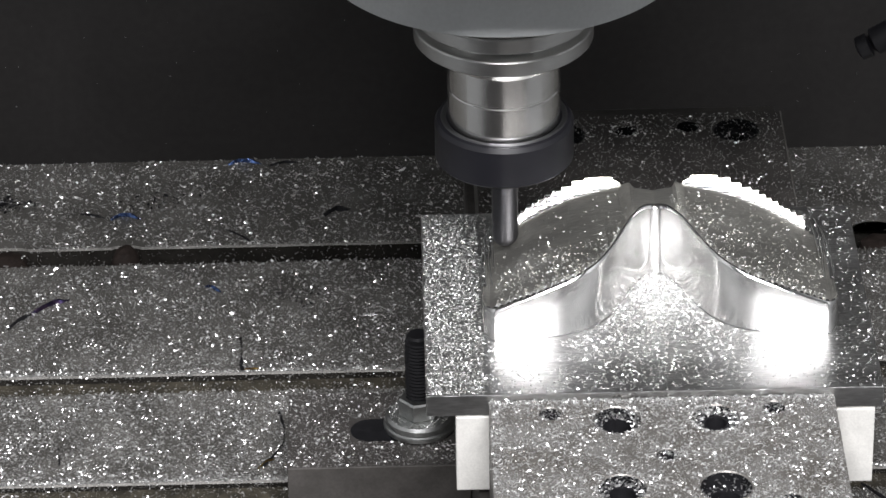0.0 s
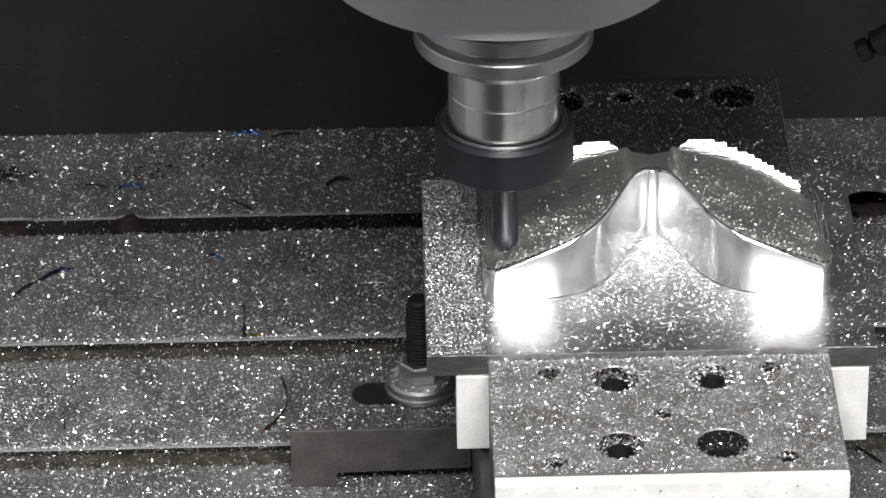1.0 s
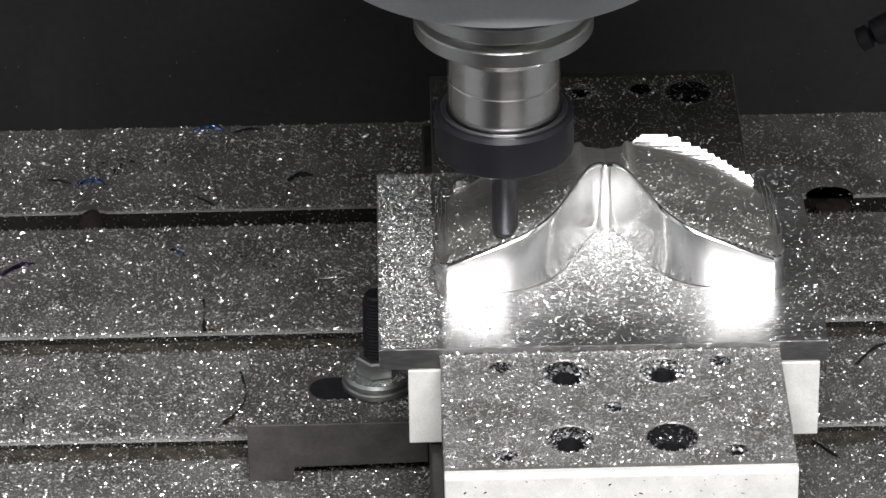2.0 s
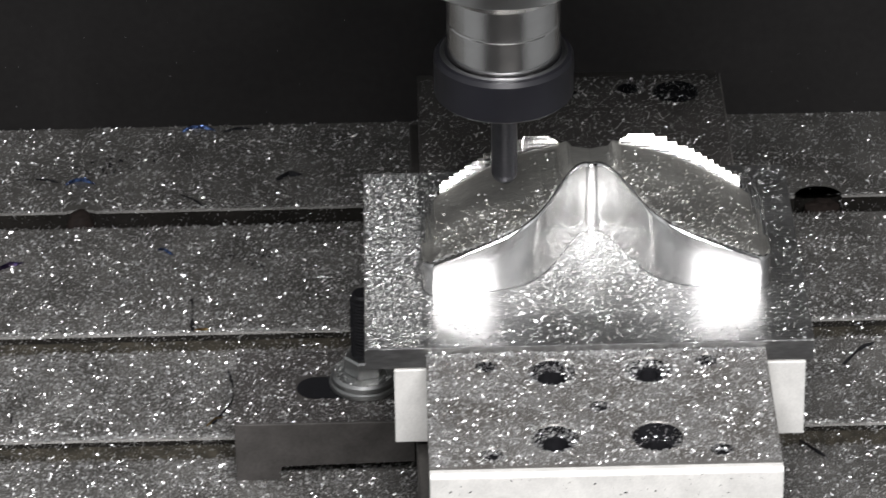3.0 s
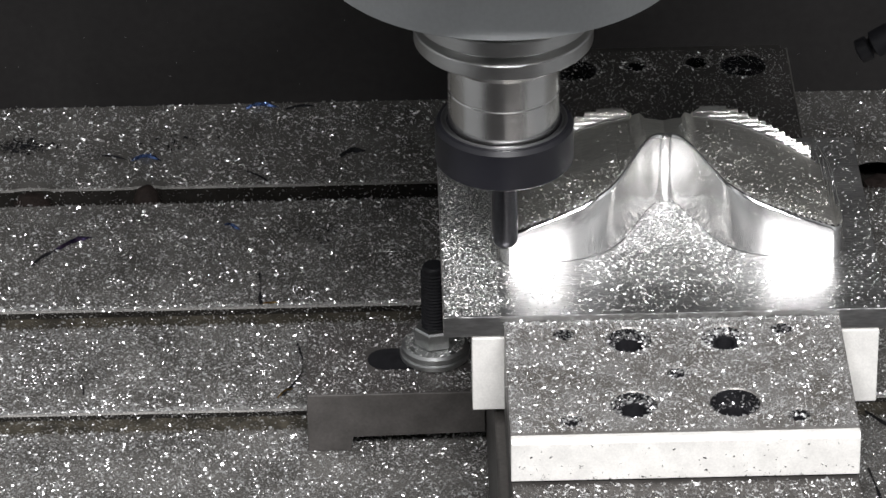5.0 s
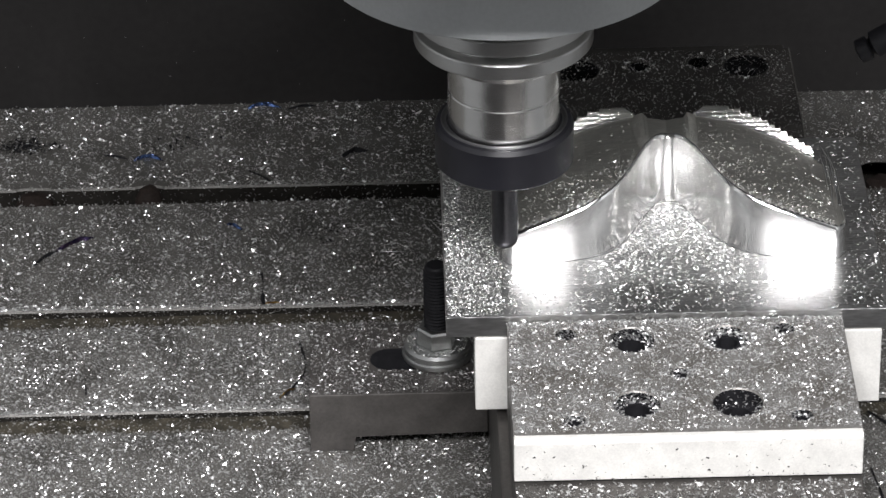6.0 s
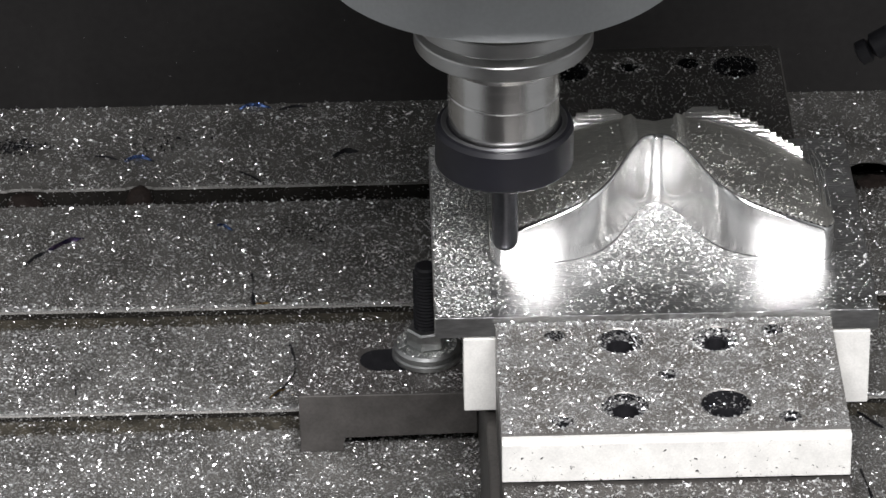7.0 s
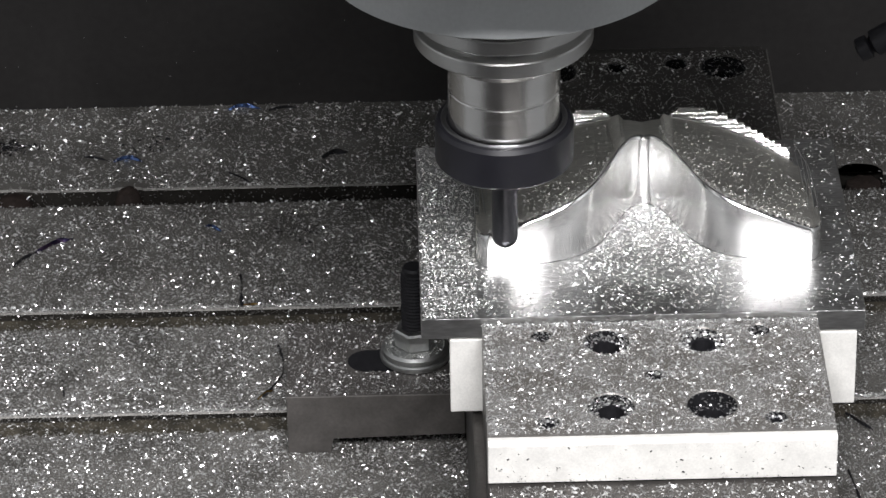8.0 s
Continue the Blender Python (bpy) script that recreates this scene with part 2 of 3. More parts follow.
def build_table():
    t = thing("machine_table", "grey cast iron machine table with T-slots, strewn with chips", "machine table")
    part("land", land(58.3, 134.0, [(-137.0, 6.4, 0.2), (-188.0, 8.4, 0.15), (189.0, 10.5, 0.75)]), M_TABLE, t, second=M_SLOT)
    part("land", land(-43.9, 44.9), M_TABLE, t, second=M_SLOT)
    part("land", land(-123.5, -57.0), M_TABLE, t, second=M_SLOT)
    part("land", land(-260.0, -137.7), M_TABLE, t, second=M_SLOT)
    body = part("table_body", box(TX0, TX1, -260, 134, -75, -24.2), M_SLOT, t, "underside of the table and slot floors, coloured dark for grime and shade")
    part("slot_fill", box(TX0 + 1, TX1 - 1, -56.9, -44.0, -24, -3.6), M_FILL, body, "oily dirt packed into a slot")
    part("slot_fill", box(TX0 + 1, TX1 - 1, -137.6, -123.6, -24, -3.0), M_FILL, body, "oily dirt packed into a slot")
    part("saddle", box(-330, 330, -240, 120, -300, -75.3, 6), M_DARK, t, "dark saddle under the table")
    carried.append(t)
    return t


build_table()

# ---- vise ----
XC = 72.8


def build_vise():
    v = thing("machine_vise", "grey steel machine vise with drilled jaws, bolted to the table", "vise")
    part("body", box(8.4, 137.0, -450, -40, 0.3, 97.0, 1.0), M_DARK, v, "dark steel vise body")
    part("slide", box(12.2, 133.6, -450, -40, 97.2, 119.5, 0.6), M_DARK, v, "dark steel slide under the jaws")
    big = [(56.5, -292.3, 8.2, 3.2, 5.0, 12), (91.0, -292.3, 8.2, 2.4, 3.8, 12), (56.0, -334.3, 8.2, 3.2, 4.8, 12), (91.4, -334.3, 8.8, 6, 5.4, 12)]
    small = [(33.4, -287.4, 3.8, 2.2, 2, 1), (111.8, -286.4, 3.8, 2.2, 2, 1), (72.6, -314.6, 3.6, 1.6, 2, 1), (113.2, -343.0, 3.8, 2.2, 2, 1), (33.6, -343.6, 3.8, 1.6, 2, 1)]
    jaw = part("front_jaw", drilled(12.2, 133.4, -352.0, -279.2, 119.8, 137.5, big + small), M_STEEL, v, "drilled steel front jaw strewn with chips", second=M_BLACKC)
    side = [(-352.2, 120.6), (-356.0, 120.6), (-356.0, 136.2), (-354.9, 137.5), (-352.2, 137.5)]
    face = bmesh.new()
    ends = [[face.verts.new((x, y, z)) for y, z in side] for x in (12.2, 133.4)]
    face.faces.new(ends[0]), face.faces.new(ends[1][::-1])
    for k in range(5):
        face.faces.new((ends[0][k], ends[0][(k + 1) % 5], ends[1][(k + 1) % 5], ends[1][k]))
    bmesh.ops.bevel(face, geom=face.edges[:], offset=0.3, segments=1, affect="EDGES")
    part("front_face", face, M_FACE, jaw, "bright bare aluminium front plate")
    rear = [(70.9, -89.0, 4.0, 14, 2, 1), (95.3, -86.5, 4.4, 14, 2, 1), (114.0, -89.8, 9.0, 5, 5, 12), (46.0, -91.0, 9.0, 9, 5, 12)]
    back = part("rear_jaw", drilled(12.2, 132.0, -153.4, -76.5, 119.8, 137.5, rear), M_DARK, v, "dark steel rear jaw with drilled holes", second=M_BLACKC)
    # strip of lighter steel that paints the highlight along the worn edge
    part("worn_edge_highlight", box(132.02, 132.5, -153.4, -76.5, 133, 137.7, 0.15), M_STEEL, back, "worn edge of the rear jaw, its highlight put in as lighter steel")
    part("jaw_plate", box(0.6, 148.2, -278.9, -262, 100.0, 131.0, 0.4), M_FACE, v, "bright aluminium jaw plate, wider than the jaw")
    part("jaw_plate", box(0.6, 148.2, -171, -154.2, 100.0, 131.0, 0.4), M_FACE, v, "bright aluminium jaw plate, wider than the jaw")
    carried.append(v)
    return v


build_vise()


# ---- workpiece ----
def front_y(x):
    d = abs(x - 75.0)
    return -245.2 + 44.2 / (1 + (d / 14.5) ** 2.6) + 0.32 * max(0.0, d - 59.2) ** 2


ARCH_D = np.linspace(0, 66, 67)
ARCH_Z = np.interp(ARCH_D, (0, 6, 10, 14, 18, 24.6, 30, 45, 60, 66), (169.0, 170.2, 170.2, 169.0, 167.2, 164.5, 162.8, 158, 152.8, 150.6))
ARCH_Z = np.convolve(np.pad(ARCH_Z, 3, "reflect", reflect_type="odd"), np.ones(7) / 7, "valid")


def arch_z(x):
    return float(np.interp(abs(x - 75.0), ARCH_D, ARCH_Z))


REAR_D = (0, 6.8, 7.4, 8.2, 9.6, 11.6, 14.5, 20, 28, 37, 45, 50, 56, 59, 61.5, 63.5)
REAR_Y = (-190, -190, -188, -185, -182.2, -180.2, -179.0, -178.5, -179.8, -182.2, -185.2, -187.2, -189.4, -196, -212, -236)


def rear_y(x):
    return float(np.interp(abs(x - 75.0), REAR_D, REAR_Y))


def smooth01(t):
    t = min(max(t, 0), 1)
    return t * t * (3 - 2 * t)


STEPS = (14.5, 19.5, 24.5, 29, 33, 36.5, 39.3, 41.8, 44, 46.2, 48.4, 50.6, 52.8, 55, 57.2, 59.4, 61.6, 64)   # where the cutter's passes end along the crest


def cell_x(x):
    """The middle of the pass that x falls into."""
    d = abs(x - 75.0)
    for a, b in zip(STEPS, STEPS[1:]):
        if a <= d < b:
            d = (a + b) / 2
            break
    return 75.0 + math.copysign(d, x - 75.0)


LOBE_D = (0, 13, 21, 31, 41.5, 48, 54, 66)
LOBE_Z = (165.5, 165.5, 164.3, 162.0, 158.2, 155.4, 152.6, 149.0)


def top_z(x, y):
    """Height of the boss behind its front rim: a saddle, and on each side a lobe that ends in a slope cut by passes along x."""
    d = abs(x - 75.0)
    if d < 7.0:
        return arch_z(x)
    back = 0.782 * (float(np.interp(d, LOBE_D, LOBE_Z)) - 164.0) - 182.2   # foot of the slope
    t = smooth01((y - front_y(x)) / max(back - front_y(x), 4.0))
    low = min(arch_z(x) - 0.5, 166.6)
    z = low + (float(np.interp(d, LOBE_D, LOBE_Z)) - low) * t
    if d > 56:
        z += 1.6 * smooth01((d - 60.5) / 2.5)
    elif y > back - 1.0:
        rise = 1.28 * (y + 182.2) + 164.0 + 0.16 * ((y / 1.12) % 1) ** 3
        z = max(z, rise) + 0.25 * smooth01(1 - abs(z - rise) / 1.2)
    inner = 165.4 + 4.0 * max(0.0, 1 - max(d - 8.4, 0) / 5.0) ** 2
    if d < 13.4:
        z = max(z, z + (inner - z) * smooth01((y + 209) / 9))
    return z + (arch_z(x) - z) * smooth01((8.2 - d) / 1.2)


def build_workpiece():
    w = thing("workpiece", "aluminium plate milled with a twin-lobed arched boss, partly machined", "workpiece")
    part("plate", box(-9.7, 151.0, -278.6, -153.9, 131.4, 140.0, 0.35), M_ALU, w)
    bm = bmesh.new()
    cols = []
    xs = np.linspace(11.6, 138.4, 420)
    for x in xs:
        yf, yr = front_y(x), rear_y(cell_x(x)) + 0.3
        zt, d = arch_z(x), abs(x - 75)
        lip = 0.55 * smooth01((d - 7.5) / 3)
        tick = 0.45 * (1 if d > 27 and (d / 2.3) % 1 < 0.42 else 0)   # scallops left along the front rim
        col = [(x, yf - 0.45, 139.8), (x, yf - 0.42, 140.35), (x, yf, 140.45), (x, yf, 141.2), (x, yf, (141 + zt) / 2), (x, yf, zt + lip - 1.0), (x, yf + 0.06, zt + lip - 0.85), (x, yf + 0.68, zt + lip - 0.06), (x, yf + 0.8, zt + lip)]
        col += [(x, yf + 1.5, zt + lip - tick * 0.6), (x, yf + 2.2, zt + lip - tick), (x, yf + 2.8, top_z(x, yf + 2.8))]
        ft = max(yr - 7.5, yf + 3.2)
        for y in [*np.linspace(yf + 3.0, ft, 26), *np.linspace(ft + 0.1, yr, 34)]:
            y = min(max(y, yf + 2.9), yr)
            col.append((x, y, top_z(x, y)))
        top = col[-1][2]
        col += [(x, yr + 0.9, top - 0.1), (x, yr + 1.2, top - 0.6), (x, yr + 2.2, 139.9)]
        cols.append([bm.verts.new(p) for p in col])
    for a, b in zip(cols, cols[1:]):
        for k in range(len(a) - 1):
            bm.faces.new((a[k], b[k], b[k + 1], a[k + 1]))
    bm.faces.new(cols[0]), bm.faces.new(cols[-1][::-1])
    bm.normal_update()
    for f in bm.faces:
        c = f.calc_center_median()
        f.material_index = int(c.y > front_y(c.x) + 2.3 and c.z > 141)
        if 12 < abs(c.x - 75) < 57.5 and c.y > 0.782 * (float(np.interp(abs(c.x - 75), LOBE_D, LOBE_Z)) - 164.0) - 182.0:
            f.material_index = 2   # the slope behind the lobe
    boss = part("boss", bm, M_BOSS, w, "freshly milled bright boss with two scooped lobes", smooth=True, angle=30, second=M_LOBE)
    boss.data.materials.append(M_CREST)
    hairs = [[(135.0, -188.2, 154.6), (135.4, -199, 153.6), (135.6, -210, 152.6), (135.0, -222, 152), (134.0, -236, 151)], [(136.2, -191.5, 154.8), (137.8, -203, 153.6), (138.4, -214, 152), (138.6, -226, 151), (137.6, -239, 150.4)],
             [(134.2, -187.5, 155), (136.6, -196, 154), (137.0, -208, 153), (137.2, -220, 151.6), (136.2, -232, 150.8)], [(133.0, -190, 154.6), (134.0, -201, 154), (134.2, -214, 153)]]
    for pts in hairs:
        for side in (1, -1):
            part("burr", tube([(75 + side * (x - 75), y, z) for x, y, z in pts], 0.24, 6), M_ZINC, w, "pale hair-thin burr", smooth=True)
    carried.append(w)
    return w


build_workpiece()


# ---- side clamp with stud, washers and nut ----
def build_clamp():
    c = thing("strap_clamp", "dark steel bridge clamp on the table beside the vise", "clamp")
    outline = [(-63.5, 0), (-46, 0), (-45.6, 7.2), (8.0, 7.6), (8.0, 27), (-63.5, 27)]
    bm = bmesh.new()
    y0, y1 = -155.0, -102.0
    a = [bm.verts.new((x, y0, z)) for x, z in outline]
    b = [bm.verts.new((x, y1, z)) for x, z in outline]
    n = len(a)
    fr = [bm.faces.new(a), bm.faces.new(b[::-1])]
    for k in range(n):
        bm.faces.new((a[k], b[k], b[(k + 1) % n], a[(k + 1) % n]))
    bmesh.ops.bevel(bm, geom=bm.edges[:], offset=0.5, segments=2, affect="EDGES", profile=0.5)
    strap = part("strap", bm, M_CLAMP, c)
    slot = [(-31 + 8 * math.cos(t), -129.5 + 8 * math.sin(t)) for t in np.linspace(math.pi / 2, 1.5 * math.pi, 12)]
    slot += [(-6 + 8 * math.cos(t), -129.5 + 8 * math.sin(t)) for t in np.linspace(-math.pi / 2, math.pi / 2, 12)]
    # no opening is cut: a black inlay paints the shaded slot onto the strap
    part("slot", prism(slot, 20, 27.06), M_BLACKC, strap, "flat black inlay painting the shade of the strap's open slot")
    carried.append(c)
    w = thing("clamp_stud", "black threaded stud with zinc plated nut and two washers", "stud")
    sx, sy = -11.6, -127.0
    prof = [(0, 2), (4.6, 2)]
    z = 24.0
    while z < 67:
        prof += [(4.6, z), (5.3, z + 0.45), (5.3, z + 0.6), (4.6, z + 1.05)]
        z += 1.5
    prof += [(4.6, 69), (3.8, 70), (0, 70)]
    part("stud", turned(prof, sx, sy, 24), M_BLACKC, w, "black threaded rod", smooth=True)
    part("washer", turned([(6, 27.15), (13.4, 27.15), (14.1, 27.7), (14.3, 28.6), (14.1, 29.6), (13.4, 30.1), (6, 30.1)], sx, sy, 48), M_ZINC, w, smooth=True)
    part("washer", turned([(6, 30.2), (13.2, 30.2), (13.6, 30.7), (13.4, 32.4), (12.2, 33.4), (6, 33.4)], sx, sy, 48), M_ZINC, w, smooth=True)
    nut = turned([(5.4, 33.5), (7.9, 33.5), (8.3, 34.1), (8.3, 40.4), (7.7, 41.3), (5.4, 41.3)], sx, sy, 6)
    bmesh.ops.rotate(nut, cent=(sx, sy, 40), matrix=Matrix.Rotation(radians(13), 3, "Z"), verts=nut.verts)
    part("hex_nut", nut, M_ZINC, w)
    carried.append(w)


build_clamp()

# ---- spindle ----
SX, SY = 19.7, -256.0


def build_spindle():
    h = thing("spindle_head", "grey painted round spindle housing above the tool", "spindle")
    part("housing", turned([(0, 276), (40, 275.6), (64.4, 275.4), (65, 275.9), (65, 470), (0, 470)], SX, SY, 128), M_HOUSING, h, smooth=True)
    part("nose_ring", turned([(0, 258.4), (32.2, 258.4), (33.2, 259.2), (33.2, 266), (35, 268), (35, 276.2), (0, 276.2)], SX, SY, 96), M_HOLDER, h, "steel spindle nose", smooth=True)
    # unseen block, added and sized to shade the rear jaw, crest and table
    part("casting", box(-92, 176, -385, 300, 328, 900, 4), M_HOUSING, h, "unseen grey head casting above the spindle, added to block lamp light")
    head_things.append((h, 0))
    t = thing("tool_holder", "polished steel collet chuck with black nut in the spindle", "tool holder")
    prof = [(0, 206.5), (19.7, 206.5), (20.1, 207.2), (20.1, 222.2), (19.75, 222.55), (19.75, 223.1), (20.1, 223.5), (20.1, 234.2), (20.9, 236.6), (20.9, 242.5), (0, 242.5)]
    part("body", turned(prof, 0, 0, 96), M_HOLDER, t, "polished steel body", smooth=True, angle=12)
    prof = [(20.95, 240.8), (26.0, 241.0), (31.3, 241.9), (31.8, 242.5), (31.8, 247.2), (31.4, 247.7), (28.2, 249.0), (28.0, 249.4), (28.2, 249.8), (31.3, 251.0), (31.7, 251.5), (31.7, 256.0), (31.3, 256.5), (29, 256.7), (29, 258.2), (0, 258.2)]
    part("flange", turned(prof, 0, 0, 96), M_FLANGE, t, "dull grey V-flange", smooth=True, angle=10)
    nut = [(6, 193.8), (18, 192.7), (23.7, 192.7), (24.9, 193.9), (24.9, 207.4), (24.0, 209.0), (22.7, 209.3), (20.7, 208.6), (6, 208.4)]
    rim_form = turned([(20.8, 208.7), (22.75, 209.35), (22.3, 209.75), (21.4, 209.75), (20.8, 209.3)], 0, 0, 96)
    ring = part("collet_nut", turned(nut, 0, 0, 96), M_NUT, t, "black collet nut", smooth=True, angle=25)
    part("nut_rim", rim_form, M_RIM, ring, "dull steel rim of the nut", smooth=True, angle=25)
    ball = [(0, 155.4)] + [(4.75 * math.sin(a), 160.15 - 4.75 * math.cos(a)) for a in np.linspace(0.15, math.pi / 2, 9)]
    part("cutter", turned(ball + [(4.75, 195), (0, 195)], 0, 0, 48), M_CARBIDE, t, "dark round-nosed carbide cutter", smooth=True)
    head_things.append((t, 1))
    p = thing("coolant_nozzle", "black jointed plastic coolant hose end beside the spindle", "coolant hose")
    q = [Vector(c) for c in ((152, -200, 202), (157, -200, 204.6), (166, -200, 210), (177, -201, 218), (186, -203, 232), (188, -206, 250), (184, -209, 270), (174, -212, 290), (160, -214, 312), (146, -215, 334), (133, -215, 350), (118, -215, 362))]
    for a, b, r in zip(q, q[1:], (4.6, 5.2, 5.2, 5.0, 4.8, 4.8, 4.8, 4.8, 4.8, 4.8, 4.8)):
        part("joint", tube([a, a.lerp(b, 0.15), a.lerp(b, 0.85), b], r, 20), M_HOSE, p, smooth=True)
    head_things.append((p, 0))


build_spindle()

# ---- chips ----
CH = "loose bright aluminium chips scattered over the "


def strew():
    xs, ys = clumpy(170000, -215, 225, -215, 133, 18, 0.75)
    thin = rng.random(len(xs)) < np.clip(0.70 - ys / 220, 0.3, 1.0)
    xs, ys = xs[thin], ys[thin]
    fx, fy = clumpy(19000, -215, 225, -56, 133, 16, 0.8, 23)
    ok = ~(((fy > 44.9) & (fy < 58.3)) | ((fx > 9) & (fx < 136) & (fy < -42)))
    for cx, r in ((-137.0, 7.5), (-188.0, 9.0), (189.0, 10.5)):
        ok &= np.hypot(fx - cx, (fy - 58.3) / 0.75) > r + 1
    ok &= (fy > -43) & (rng.random(len(fx)) < np.clip(0.8 - fx / 500, 0.4, 1))
    carried.append(flakes("table_chips", CH + "back of the table", fx[ok], fy[ok], np.zeros(ok.sum()), 0.86))
    sx, sy = clumpy(11000, -215, 225, -215, 130, 20, 0.8, 25)
    ok = ~(((sy > 44.9) & (sy < 58.3)) | ((sy > -57) & (sy < -43.9)) | ((sy > -137.7) & (sy < -123.5)) | ((sx > -64) & (sx < 137) & (sy < -42)))
    carried.append(slivers("table_slivers", "thin curly aluminium slivers on the table", sx[ok], sy[ok], np.zeros(ok.sum()), 1.45))
    fx, fy = clumpy(18000, -215, 8, -215, -58, 16, 0.8, 21)
    ok = ~((fy > -137.7) & (fy < -123.5))
    carried.append(flakes("table_chips", CH + "front of the table", fx[ok], fy[ok], np.zeros(ok.sum()), 0.72))
    low = ((ys > -56) & (ys < -45.5)) | ((ys > -137) & (ys < -125))
    low &= rng.random(len(xs)) < 0.45
    carried.append(flakes("slot_chips", CH + "slots", xs[low], ys[low], np.where(ys[low] > -100, -3.6, -3.0), 0.62))
    slot = ((ys > 44.9) & (ys < 58.3)) | ((ys > -57) & (ys < -43.9)) | ((ys > -137.7) & (ys < -123.5))
    vise = (xs > 9) & (xs < 136) & (ys < -42)
    notch = np.zeros(len(xs), bool)
    for cx, r in ((-137.0, 7.5), (-188.0, 9.0), (189.0, 10.5)):
        notch |= (np.hypot(xs - cx, (ys - 58.3) / 0.75) < r + 1)
    ok = ~slot & ~vise & ~notch
    carried.append(flakes("table_chips", CH + "table", xs[ok], ys[ok], np.zeros(ok.sum()), 0.69))
    xs, ys = clumpy(12500, 12.6, 133, -351, -279.6, 12, 0.6, 3)
    ok = np.ones(len(xs), bool)
    for hx, hy, r in ((56.5, -292.3, 9.2), (91, -292.3, 9.2), (56, -334.3, 9.2), (91.4, -334.3, 9.2), (33.4, -287.4, 3.8), (111.8, -286.4, 3.8), (72.6, -314.6, 3.6), (113.2, -343, 3.8), (33.6, -343.6, 3.8)):
        ok &= np.hypot(xs - hx, ys - hy) > r + 0.3
    zs = np.full(ok.sum(), 137.5)
    xs, ys = xs[ok], ys[ok]
    for hx, hy, r, down, n in ((56.5, -292.3, 8.0, 3.2, 420), (91, -292.3, 8.0, 2.4, 560), (56, -334.3, 8.0, 3.2, 460), (91.4, -334.3, 8.6, 6, 160), (33.4, -287.4, 3.5, 2.2, 70), (111.8, -286.4, 3.5, 2.2, 110), (72.6, -314.6, 3.3, 1.6, 130), (113.2, -343, 3.5, 2.2, 90), (33.6, -343.6, 3.5, 1.6, 130)):
        a, q = rng.uniform(0, 2 * np.pi, n), np.sqrt(rng.uniform(0.38, 1, n)) * r
        xs, ys, zs = np.r_[xs, hx + q * np.cos(a)], np.r_[ys, hy + q * np.sin(a)], np.r_[zs, np.full(n, 137.5 - down)]
        a = rng.uniform(0.1, np.pi - 0.1, n // 2)
        xs, ys, zs = np.r_[xs, hx + (r - 0.25) * np.cos(a)], np.r_[ys, hy + (r - 0.25) * np.sin(a)], np.r_[zs, 137.3 - down * rng.random(n // 2)]
        a, q = rng.uniform(0, 2 * np.pi, n), r + 0.5 + rng.exponential(0.9, n)
        xs, ys, zs = np.r_[xs, hx + q * np.cos(a)], np.r_[ys, hy + q * np.sin(a)], np.r_[zs, np.full(n, 137.5)]
    carried.append(flakes("jaw_chips", CH + "front jaw", xs, ys, zs, 0.6))
    xs, ys = clumpy(2000, 13.5, 132, -350.5, -280.5, 14, 0.7, 31)
    ok = np.ones(len(xs), bool)
    for hx, hy in ((56.5, -292.3), (91, -292.3), (56, -334.3), (91.4, -334.3)):
        ok &= np.hypot(xs - hx, ys - hy) > 9.6
    carried.append(slivers("jaw_slivers", "thin curly aluminium slivers on the front jaw", xs[ok], ys[ok], np.full(ok.sum(), 137.5), 1.8))
    xs, ys = clumpy(6000, 12.6, 131.6, -152, -77, 12, 0.6, 4)
    carried.append(flakes("rear_jaw_chips", CH + "rear jaw", xs, ys, np.full(len(xs), 137.5), 0.42))
    xs, ys = [], []
    for hx, hy, r in ((70.9, -89.0, 4.0), (95.3, -86.5, 4.4), (114.0, -89.8, 9.0), (46.0, -91.0, 9.0)):
        a, q = rng.uniform(0, 2 * np.pi, 150), r + 0.6 + rng.exponential(0.9, 150)
        xs, ys = np.r_[xs, hx + q * np.cos(a)], np.r_[ys, hy + q * np.sin(a)]
    carried.append(flakes("rear_jaw_chips", CH + "rims of the rear jaw's holes", xs, ys, np.full(len(xs), 137.5), 0.55))
    n = 900
    xs, ys = rng.uniform(12.5, 133, n), -279.3 - rng.exponential(0.9, n)
    carried.append(flakes("ledge_chips", CH + "joint of jaw and plate", xs, ys, np.full(n, 137.5), 0.75))
    n = 420
    xs, ys = rng.uniform(12.6, 133, n), -279.6 - rng.exponential(1.6, n)
    carried.append(slivers("ledge_slivers", "thin curly slivers caught along the jaw and plate joint", xs, ys, np.full(n, 137.5), 2.4))
    n = 150
    xs, ys = 12.8 + rng.exponential(1.6, n), rng.uniform(-351, -280, n)
    carried.append(slivers("edge_slivers", "thin curly slivers caught along the jaw's side edge", xs, ys, np.full(n, 137.5), 2.0))
    for y, n in ((58.9, 1500), (-43.1, 6500), (-122.8, 7500)):
        xs, ys = rng.uniform(-215, 225, n), y + rng.exponential(0.8, n)
        ok = ~((xs > 9) & (xs < 136) & (ys < -42))
        for cx, r in ((-137.0, 7.5), (-188.0, 9.0), (189.0, 10.5)):
            ok &= np.hypot(xs - cx, (ys - 58.3) / 0.75) > r + 0.6
        carried.append(flakes("edge_chips", CH + "edge of a slot", xs[ok], ys[ok], np.zeros(ok.sum()), 0.6))
    n = 420
    a, q = rng.uniform(0, 2 * np.pi, n), rng.uniform(8.4, 12.2, n)
    carried.append(flakes("washer_chips", CH + "washer", -11.6 + q * np.cos(a), -127 + q * np.sin(a), np.full(n, 33.4), 0.6))
